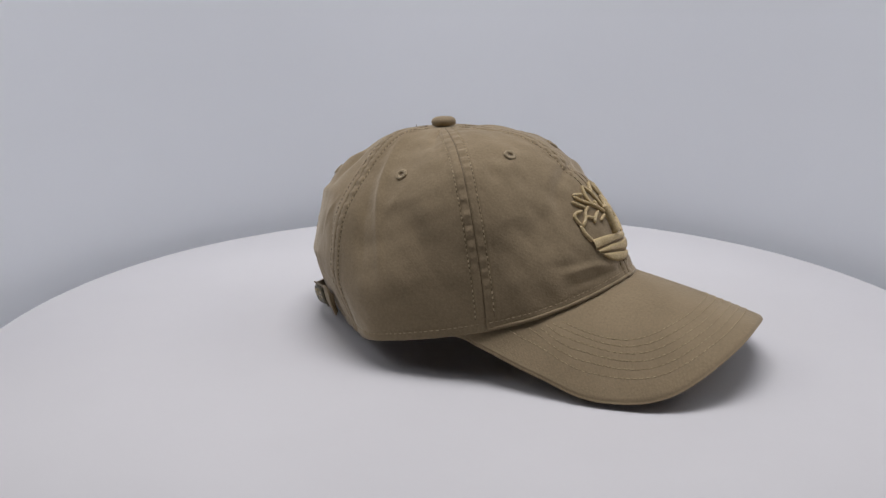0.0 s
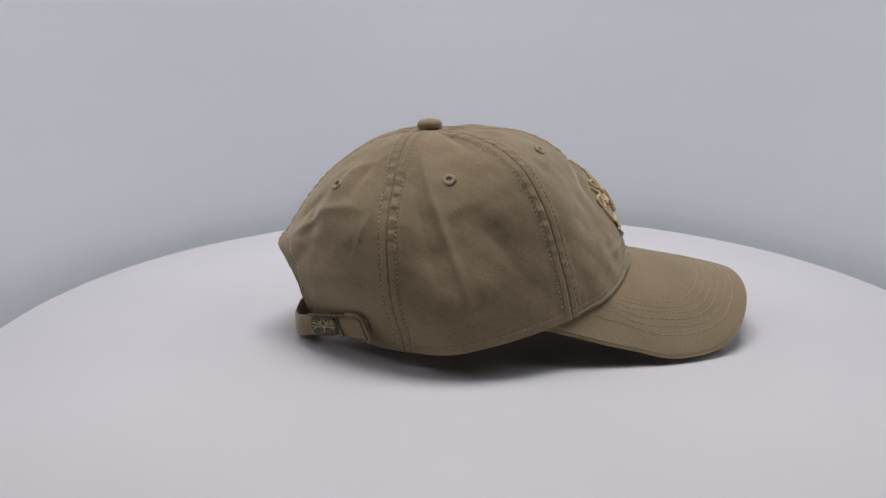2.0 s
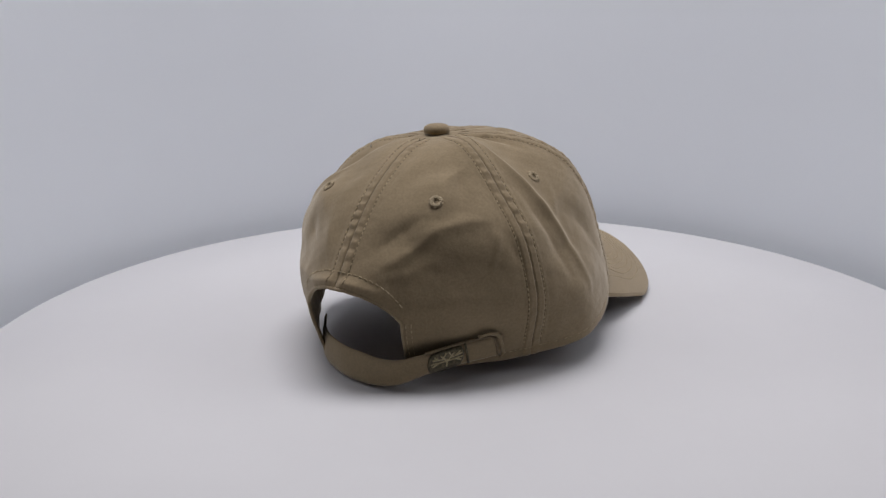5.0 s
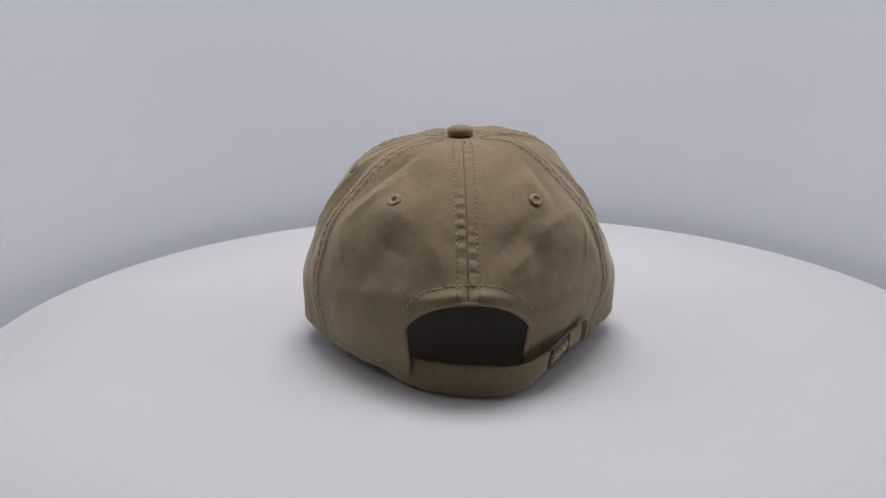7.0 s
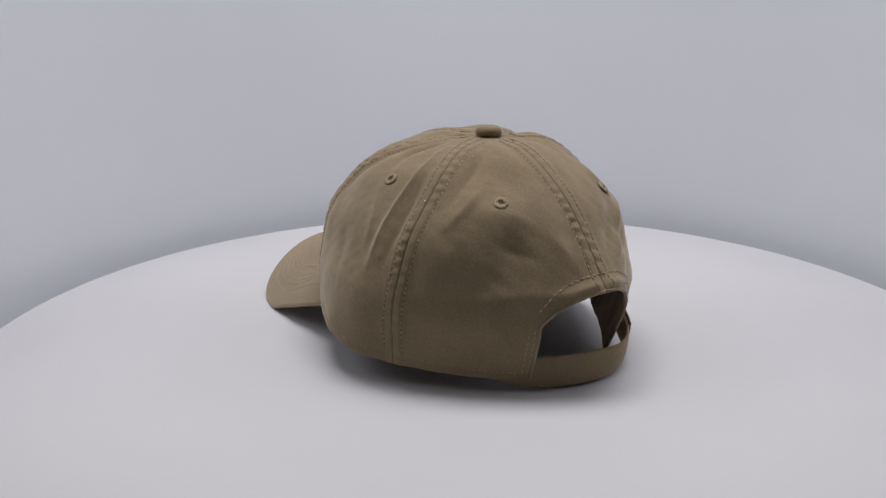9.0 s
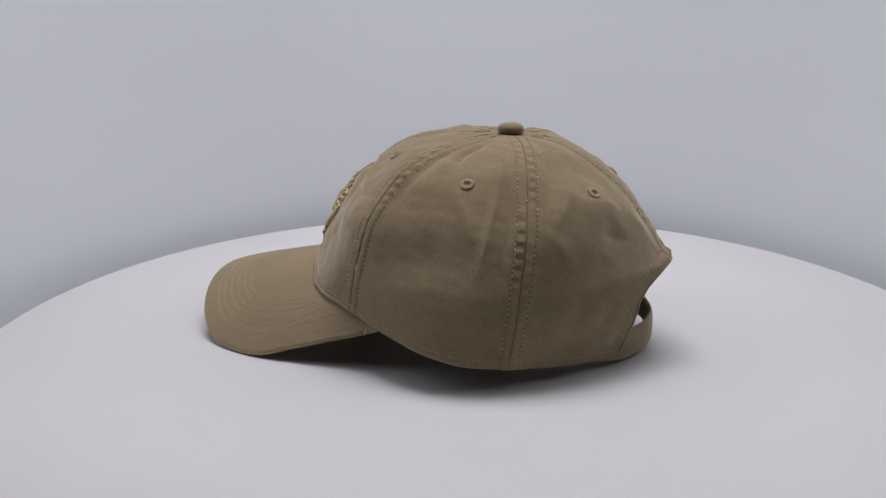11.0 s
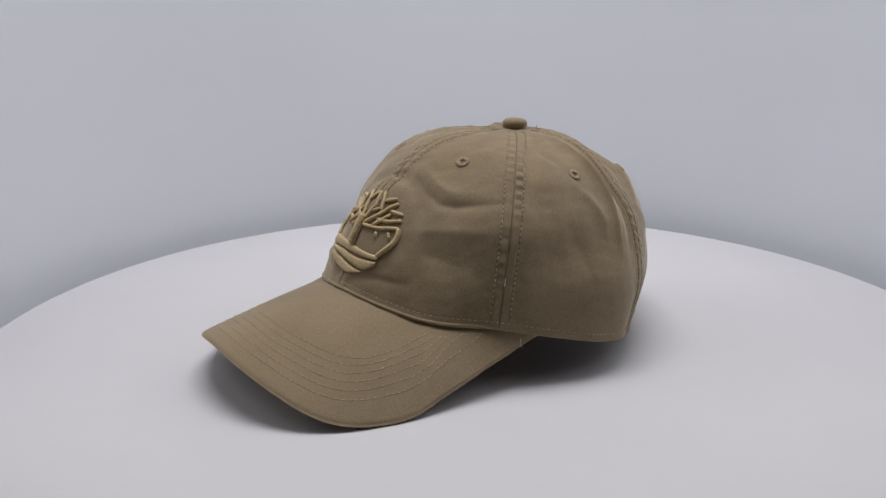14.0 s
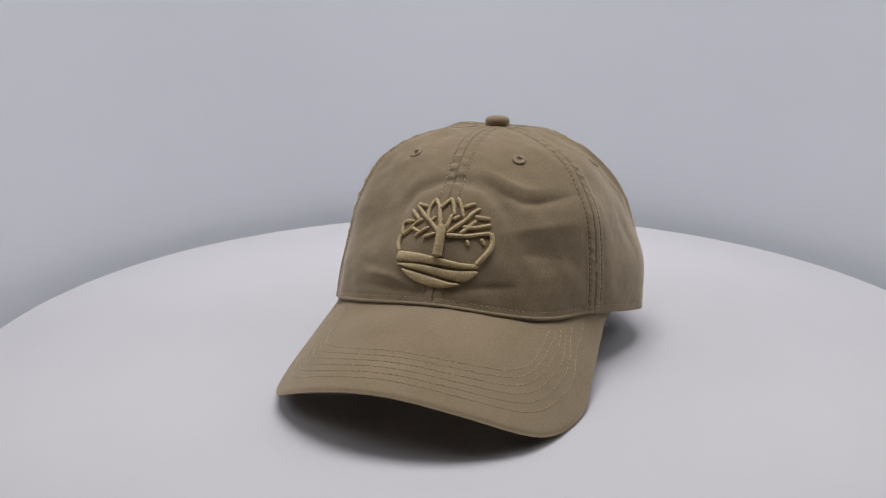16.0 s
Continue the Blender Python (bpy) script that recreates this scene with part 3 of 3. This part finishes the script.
def brim(w, v, lift=0.0):
    """The brim's upper face: w from -1 to 1 along it, v from crown (0) to edge (1). mm arrays."""
    w, v = np.broadcast_arrays(np.asarray(w, float), np.asarray(v, float))
    j = crown(w * 2.38, np.full(w.shape, 0.985)) - crown_normal(w * 2.38, np.full(w.shape, 0.985)) * 2.4
    a = w * BRIM_END
    r = brim_reach(a) - np.where(a > 0, 2.5, 1.2) * np.clip((np.abs(a) - 1.2) / 0.5, 0, 1)
    ex, ey = 90 + r * np.cos(a), r * np.sin(a)
    x, y = j[..., 0] + (ex - j[..., 0]) * v, j[..., 1] + (ey - j[..., 1]) * v
    z = brim_height(x, y) + (j[..., 2] - 1.6 - brim_height(j[..., 0], j[..., 1])) * (1 - v) ** 2.0
    return np.stack([x, y, z + lift], -1)


def brim_row(d, n=360):
    """A line on the brim that keeps d mm from its edge."""
    w = np.linspace(-0.98, 0.98, n)
    edge, root = brim(w, np.ones(n)), brim(w, np.zeros(n))
    t = np.gradient(edge[:, :2], axis=0)
    t /= np.linalg.norm(t, axis=1, keepdims=True)
    way = edge[:, :2] - root[:, :2]
    reach = np.abs(way[:, 0] * t[:, 1] - way[:, 1] * t[:, 0])
    v = 1 - d / np.maximum(reach, 1e-3)
    keep = (v > 0.13) & (np.abs(w) < 0.9)
    return w[keep], v[keep]


def build_brim():
    nw, nv = 200, 110
    w = np.linspace(-1, 1, nw)
    v = np.linspace(0, 1, nv)
    W, V = np.meshgrid(w, v)
    thick = 1.25 * np.sqrt(np.clip(1 - ((V - 0.965) / 0.035).clip(0, 1) ** 2, 0, 1)) * np.clip((1 - np.abs(W)) / 0.02, 0.15, 1) ** 0.5
    top = brim(W, V) + np.stack([0 * W, 0 * W, thick + 0.25 * np.sin(W * 9 + V * 4) * np.sin(V * 7 + 1) * (1 - V)], -1)
    bot = brim(W, V) + np.stack([0 * W, 0 * W, -thick], -1)
    n = nw * nv
    faces = grid_faces(nv, nw) + grid_faces(nv, nw, n, flip=True)
    for i in range(nv - 1):
        faces.append((i * nw, (i + 1) * nw, n + (i + 1) * nw, n + i * nw))
        faces.append((i * nw + nw - 1, n + i * nw + nw - 1, n + (i + 1) * nw + nw - 1, (i + 1) * nw + nw - 1))
    for j in range(nw - 1):
        faces.append(((nv - 1) * nw + j, (nv - 1) * nw + j + 1, n + (nv - 1) * nw + j + 1, n + (nv - 1) * nw + j))
        faces.append((j, n + j, n + j + 1, j + 1))
    verts = np.vstack([top.reshape(-1, 3), bot.reshape(-1, 3)]) * 0.001
    verts[:, 2] = np.maximum(verts[:, 2], 0.0003)
    me = mesh_object("brim", verts, faces, KHAKI, cap, "curved khaki cloth brim")
    bm = bmesh.new()
    bm.from_mesh(me.data)
    bmesh.ops.recalc_face_normals(bm, faces=bm.faces)
    bm.to_mesh(me.data)
    bm.free()
    for k in range(6):
        ww, vv = brim_row(8.6 + 4.1 * k)
        lift = 1.3 + 0.25 * np.sin(ww * 9 + vv * 4) * np.sin(vv * 7 + 1) * (1 - vv)
        p = brim(ww, vv) * 0.001 + np.stack([0 * ww, 0 * ww, lift * 0.001], -1)
        stitch_row("brim_stitching", p, np.tile((0, 0, 1), (len(ww), 1)), BRIM_THREAD, me, 2.3, 0.8, 0.22, "row of topstitching along the brim", seed=40 + k)
    ww = np.linspace(-2.1, 2.1, 200)
    v, f = tube(cloth_point(ww, np.full(200, 0.993), -0.25), 0.00105 * np.clip((2.12 - np.abs(ww)) / 0.35, 0.15, 1), 10)
    mesh_object("piping", v, f, KHAKI, cap, "rolled hem between crown and brim")


build_brim()

# ---- strap ----
STRAP = [(-54, 41), (-63, 33.5), (-71, 23), (-78.6, 5), (-80.8, -14), (-78.2, -28), (-70.5, -38.5), (-55, -50), (-37, -63.8)]
STRAP_LOW = [5.5, 3.5, 2.2, 1.8, 2.2, 4.0, 8.2, 11.4, 13.8]


def strap_lean(k, a):
    """The strap stands upright at the back and leans out with the panel at its slot."""
    return (-1.2 + 4.0 * np.clip((k - 0.45) / 0.25, 0, 1)) * (a - 0.5)


def strap_wide(k):
    """The strap's width in mm, k along it (0 to 1)."""
    return 16.0 - 3.6 * np.clip((np.asarray(k) - 0.42) / 0.25, 0, 1)


def build_strap():
    n = 120
    line = smooth_line([(x, y, z) for (x, y), z in zip(STRAP, STRAP_LOW)], n)
    up = np.linspace(0, 1, 14)
    t = np.gradient(line[:, :2], axis=0)
    t /= np.linalg.norm(t, axis=1, keepdims=True)
    nrm = np.stack([t[:, 1], -t[:, 0]], 1)
    mid = line[n // 2, :2]
    if nrm[n // 2] @ mid < 0:
        nrm = -nrm
    wide = strap_wide(np.linspace(0, 1, n))
    outer, inner = [], []
    for k, a in enumerate(up):
        bulge = 0.55 * math.sin(math.pi * a)
        edge = 0.8 * min(1, 0.3 + 6 * min(a, 1 - a))
        z = line[:, 2] + a * wide
        lean = strap_lean(np.linspace(0, 1, n), a)
        for lst, off in ((outer, edge), (inner, -edge)):
            lst.append(np.stack([line[:, 0] + nrm[:, 0] * (bulge + off + lean), line[:, 1] + nrm[:, 1] * (bulge + off + lean), z], 1))
    verts = np.vstack([np.array(outer).reshape(-1, 3), np.array(inner).reshape(-1, 3)]) * 0.001
    m, rows = 14 * n, 14
    faces = grid_faces(rows, n) + grid_faces(rows, n, m, flip=True)
    for j in range(n - 1):
        faces.append((j, m + j, m + j + 1, j + 1))
        faces.append(((rows - 1) * n + j, (rows - 1) * n + j + 1, m + (rows - 1) * n + j + 1, m + (rows - 1) * n + j))
    for i in range(rows - 1):
        faces.append((i * n, (i + 1) * n, m + (i + 1) * n, m + i * n))
        faces.append((i * n + n - 1, m + i * n + n - 1, m + (i + 1) * n + n - 1, (i + 1) * n + n - 1))
    ob = mesh_object("strap", verts, faces, KHAKI, cap, "khaki cloth adjusting strap")
    bm = bmesh.new()
    bm.from_mesh(ob.data)
    bmesh.ops.recalc_face_normals(bm, faces=bm.faces)
    bm.to_mesh(ob.data)
    bm.free()
    return ob, line, nrm


strap, strap_line, strap_normal = build_strap()


def on_strap(k, a, off):
    """A place on the strap's outer face: k along it (0 to 1), a up it (0 to 1), off mm outward. Metres."""
    f = k * (len(strap_line) - 1)
    i = min(int(f), len(strap_line) - 2)
    p = strap_line[i] * (1 - f + i) + strap_line[i + 1] * (f - i)
    n = strap_normal[i]
    o = 0.55 * math.sin(math.pi * min(max(a, 0), 1)) + 0.8 + float(strap_lean(k, a)) + off
    return Vector((p[0] + n[0] * o, p[1] + n[1] * o, p[2] + a * float(strap_wide(k)))) * 0.001


def strap_patch(name, k0, k1, a0, a1, off, thick, mat, label, parent, nk=16, na=10, rounded=0.0):
    verts, faces = [], []
    for o in (off + thick, off - 0.2):
        for i in range(na):
            for j in range(nk):
                e = 1 if 0 < i < na - 1 and 0 < j < nk - 1 else 0.3
                x, y = 2 * j / (nk - 1) - 1, 2 * i / (na - 1) - 1
                x, y = x * math.sqrt(1 - rounded * y * y / 2), y * math.sqrt(1 - rounded * x * x / 2)
                verts.append(on_strap(k0 + (k1 - k0) * (x + 1) / 2, a0 + (a1 - a0) * (y + 1) / 2, off - 0.2 + (o - off + 0.2) * e))
    m = nk * na
    faces = grid_faces(na, nk) + grid_faces(na, nk, m, flip=True)
    ring = [j for j in range(nk)] + [i * nk + nk - 1 for i in range(1, na)] + [(na - 1) * nk + j for j in range(nk - 2, -1, -1)] + [i * nk for i in range(na - 2, 0, -1)]
    for x, y in zip(ring, ring[1:] + ring[:1]):
        faces.append((x, m + x, m + y, y))
    bm = bmesh.new()
    vs = [bm.verts.new(v) for v in verts]
    for f in faces:
        bm.faces.new([vs[i] for i in f])
    return part(name, bm, mat, parent, label)


clasp = strap_patch("clasp", 0.700, 0.846, -0.02, 1.0, 0.3, 0.9, BRASS, "aged brass clasp with a raised tree", strap, 20, 14, 0.62)

# ---- the embroidered tree on the front ----
# drawn in mm: across the front, and up along it from the emblem's middle
_ss = np.linspace(0.15, 1, 600)
_front = crown(np.zeros(600), _ss)
_way = np.concatenate([[0], np.cumsum(np.linalg.norm(np.diff(_front, axis=0), axis=1))])
_mid = float(np.interp(-EMBLEM_Z, -_front[:, 2], _way))


def on_front(y, up):
    """(u, s) of a place on the front of the crown."""
    s = float(np.interp(_mid - up, _way, _ss))
    us = np.linspace(-1.3, 1.3, 260)
    return float(np.interp(y + EMBLEM_Y, crown(us, np.full(260, s))[:, 1], us)), s


def emblem_line(pts, n):
    fine = smooth_line(pts, n) if len(pts) > 2 else np.linspace(pts[0], pts[1], n)
    us = np.array([on_front(y, v) for y, v in fine])
    return us[:, 0], us[:, 1]


def stroke(name, pts, wide, parent, lift=0.55, taper=0.75, label=""):
    """A padded satin-stitch bar: an oval cord with thread ridges across it."""
    length = sum(math.dist(a, b) for a, b in zip(pts, pts[1:]))
    n = max(10, int(length / 0.24))
    u, s = emblem_line(pts, n)
    p, nn = cloth_point(u, s, lift), crown_normal(u, s)
    rad, knots = [], random.Random(int(100 * abs(pts[0][0])) + n)
    for i in range(n):
        k = i / (n - 1)
        end = min(1.0, 0.45 + min(i, n - 1 - i) * 0.16)
        rad.append(0.0005 * wide * end * (1 + (taper - 1) * k) * (1 + 0.05 * (i % 2) + knots.uniform(-0.18, 0.18) / max(2.0, wide)))
    v, f = tube(p, rad, 12, (nn, 1.0))
    return mesh_object(name, v, f, SATIN, parent, label)


def band(name, top, low, parent, label):
    """A wide padded band of satin stitch between two lines."""
    n, m = 90, 12
    a, b = smooth_line(top, n), smooth_line(low, n)
    us, ss, hh = [], [], []
    for j in range(m):
        t = j / (m - 1)
        for i in range(n):
            w = np.linalg.norm(a[i] - b[i])
            q = a[i] + (b[i] - a[i]) * t
            u, s = on_front(*q)
            us.append(u)
            ss.append(s)
            hh.append(0.1 + min(1.3, 1.1 * w) * math.sin(math.pi * t) ** 0.22 + 0.07 * (i % 2) + 0.09 * math.sin(i * 1.9 + 3 * t))
    us, ss, hh = np.array(us), np.array(ss), np.array(hh)
    outer = cloth_point(us, ss) * 0 + (crown(us, ss) + crown_normal(us, ss) * (relief(us, ss) + hh)[:, None]) * 0.001
    inner = cloth_point(us, ss, -0.3)
    faces = grid_faces(m, n) + grid_faces(m, n, n * m, flip=True)
    me = mesh_object(name, np.vstack([outer, inner]), faces, SATIN, parent, label)
    bm = bmesh.new()
    bm.from_mesh(me.data)
    bmesh.ops.remove_doubles(bm, verts=bm.verts, dist=0.00002)
    bmesh.ops.recalc_face_normals(bm, faces=bm.faces)
    bm.to_mesh(me.data)
    bm.free()
    return me


emblem = stroke("emblem", [(22.3, 7.3), (23.4, 3.8), (23.2, -0.7), (21.0, -5.1), (17.3, -10.8)], 2.6, cap, label="raised beige embroidered tree in a round outline", taper=1.0)
stroke("outline", [(-24.6, 2.9), (-24.8, -2.4), (-23.0, -7.2)], 2.2, emblem, taper=1.0)
stroke("trunk", [(-1.6, 7.5), (-1.2, 3.0), (-1.3, -2.5), (-1.6, -9.0)], 4.4, emblem, taper=1.12, lift=0.9)
BRANCHES = [
    [(-3.0, 3.6), (-7.9, 9.1), (-12.5, 13.1), (-17.8, 18.9)], [(-17.7, 19.8), (-11.4, 18.0)], [(-9.6, 9.6), (-10.3, 15.8), (-8.0, 22.0)],
    [(-2.0, 5.8), (-4.6, 16.6), (-8.0, 22.5)], [(-4.4, 16.4), (0.7, 22.9)], [(0.7, 22.9), (2.6, 18.0), (3.9, 13.1)], [(0.2, 5.4), (1.6, 9.0), (2.6, 13.6)],
    [(3.7, 23.4), (6.3, 18.5), (8.4, 12.7)], [(1.6, 3.2), (8.5, 10.5), (12.6, 16.7), (15.4, 19.8)], [(7.5, 18.5), (12.8, 22.0)], [(13.4, 14.5), (20.8, 14.9)],
    [(8.6, 7.8), (15.1, 8.7), (21.8, 11.8)], [(1.4, 2.3), (10.8, 3.3), (18.6, 6.0), (22.3, 7.3)], [(8.1, 3.8), (14.8, 12.7)]]
TWIGS = [[(11.6, 1.3), (13.1, -1.3)], [(18.2, 3.3), (20.4, 0.4)], [(-20.7, 16.7), (-14.8, 10.0)], [(-18.2, 10.0), (-23.8, 9.6), (-24.4, 5.1), (-23.4, 2.5)],
         [(-23.5, 2.0), (-19.5, 5.1), (-16.2, 9.1), (-12.7, 10.5)], [(-18.6, 6.0), (-13.2, 3.3)], [(-15.5, 1.1), (-11.7, 4.2), (-8.1, 6.0)],
         [(-10.5, 0.7), (-4.0, 2.9)], [(-7.8, 8.4), (-5.8, 12.2)], [(3.4, 10.8), (6.5, 13.6)], [(-3.6, 9.4), (-1.8, 11.0)]]
for pts in BRANCHES:
    stroke("branch", pts, 2.1, emblem, taper=0.85)
for pts in TWIGS:
    stroke("twig", pts, 1.9, emblem, taper=0.9)
band("ground_band", [(-23.2, -6.4), (-11.6, -7.7), (-0.6, -9.3), (9.4, -10.5), (18.6, -10.2)], [(-23.4, -11.8), (-11.0, -12.3), (4.4, -13.4), (13.8, -13.1), (18.9, -12.2)], emblem, "wide beige band under the tree")
band("ground_band", [(-22.6, -12.9), (-11.1, -13.2), (4.4, -14.8), (18.3, -13.5)], [(-22.2, -14.2), (-10.4, -16.5), (2.5, -19.0), (11.1, -19.9), (15.6, -17.7), (18.8, -14.3)], emblem, "narrow beige band under the tree")
band("ground_band", [(-19.8, -15.6), (-8.9, -17.9), (4.0, -20.6), (11.1, -20.9)], [(-19.6, -16.5), (-14.5, -20.6), (-8.3, -23.1), (0.1, -24.4), (6.7, -23.2), (11.2, -21.3)], emblem, "lowest beige band under the tree")

# ---- the strap's clasp and slot ----


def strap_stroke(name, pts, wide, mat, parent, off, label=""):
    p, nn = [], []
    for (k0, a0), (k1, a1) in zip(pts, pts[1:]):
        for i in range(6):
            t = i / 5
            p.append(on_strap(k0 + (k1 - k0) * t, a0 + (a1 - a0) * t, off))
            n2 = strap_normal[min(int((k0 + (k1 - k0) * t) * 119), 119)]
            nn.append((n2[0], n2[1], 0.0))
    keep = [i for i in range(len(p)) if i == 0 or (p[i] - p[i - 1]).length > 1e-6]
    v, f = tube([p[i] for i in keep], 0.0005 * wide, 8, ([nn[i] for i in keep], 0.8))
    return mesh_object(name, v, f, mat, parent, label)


# a paler brass for the raised branches than for the clasp
PALE = thread("pale_brass", (0.30, 0.25, 0.15), (0.44, 0.37, 0.23), 0.4, 900.0)
PALE.node_tree.nodes["Principled BSDF"].inputs["Metallic"].default_value = 0.6
CK, CA = 0.775, 0.45
for dk, h0, dk1, h1 in ((0, -0.25, 0, 0.12), (0, 0.0, -0.028, 0.34), (0, 0.0, 0.028, 0.34), (-0.012, 0.14, -0.060, 0.22), (0.012, 0.14, 0.060, 0.22),
                        (-0.016, 0.2, -0.006, 0.40), (0.016, 0.2, 0.006, 0.40), (-0.034, 0.18, -0.052, 0.34), (0.034, 0.18, 0.052, 0.34),
                        (-0.004, 0.02, -0.064, 0.06), (0.004, 0.02, 0.064, 0.06), (-0.03, 0.04, -0.058, -0.10), (0.03, 0.04, 0.058, -0.10)):
    strap_stroke("raised_branch", [(CK + dk, CA + h0), (CK + dk1, CA + h1)], 0.85, PALE, clasp, 1.25)
strap_stroke("slot_binding", [(0.90, 1.17), (0.945, 1.20), (0.972, 1.12), (0.986, 0.95), (1.0, 0.5), (1.008, 0.1), (1.0, -0.06)], 1.9, KHAKI, cap, 0.5, "bound edge of the strap slot")
# dark cord painting the shadow between the strap's edge and the panel
strap_stroke("slot_shade", [(0.69, 1.05), (0.90, 1.06), (0.948, 1.05), (0.968, 0.90), (0.982, 0.40), (0.988, 0.03)], 1.4, THREAD_AND_SHADE, cap, 0.15, "dark cord painting the shadow along the strap slot")
strap_stroke("slot_tack", [(0.868, 0.02), (0.846, 1.03)], 1.2, BRASS, strap, 0.5, "folded metal edge")

# ---- loose ends: lint and a thread tail ----
for y, s in ((4.42, 0.24), (3.98, 0.45)):
    v, f = tube([Vector(cloth_point(np.array(y), np.array(s), h)) + Vector((0, 0, 0.0004 * h)) for h in (0.2, 0.7, 1.0)], 0.00032, 6)
    mesh_object("lint", v, f, LINT, cap, "tiny speck of pale lint")

uu, ss = seam_line(2, 0.3, 0.815, 0.842, 24)
v, f = tube(cloth_point(uu, ss, 0.25), 0.00016, 6)
mesh_object("thread_tail", v, f, LINT, cap, "short pale thread in the seam")

# dark thread end on the crown's top, pale fluff where brim and crown meet
v, f = tube([Vector((-0.0186, -0.0011, 0.1172)), Vector((-0.0189, -0.0013, 0.1183)), Vector((-0.0187, -0.0011, 0.1192))], 0.00022, 6)
mesh_object("thread_end", v, f, THREAD_AND_SHADE, cap, "dark snipped thread end")
v, f = tube([Vector((0.0570, 0.0755, 0.0262)), Vector((0.0577, 0.0770, 0.0240)), Vector((0.0583, 0.0772, 0.0222)), Vector((0.0576, 0.0780, 0.0212))], 0.00022, 6)
mesh_object("thread_end", v, f, LINT, cap, "pale loose thread end")

# ---- what moves ----
CAP_ON_DISC = pose(-0.01725, 0.01866, 0.0, 0, 0, -29.7)


def motions():
    walk(turntable, [(t, pose(0, 0, 0, 0, 0, a)) for t, a in TURN])
    walk(cap, [(t, pose(0, 0, 0, 0, 0, a) @ CAP_ON_DISC) for t, a in TURN])


motions()
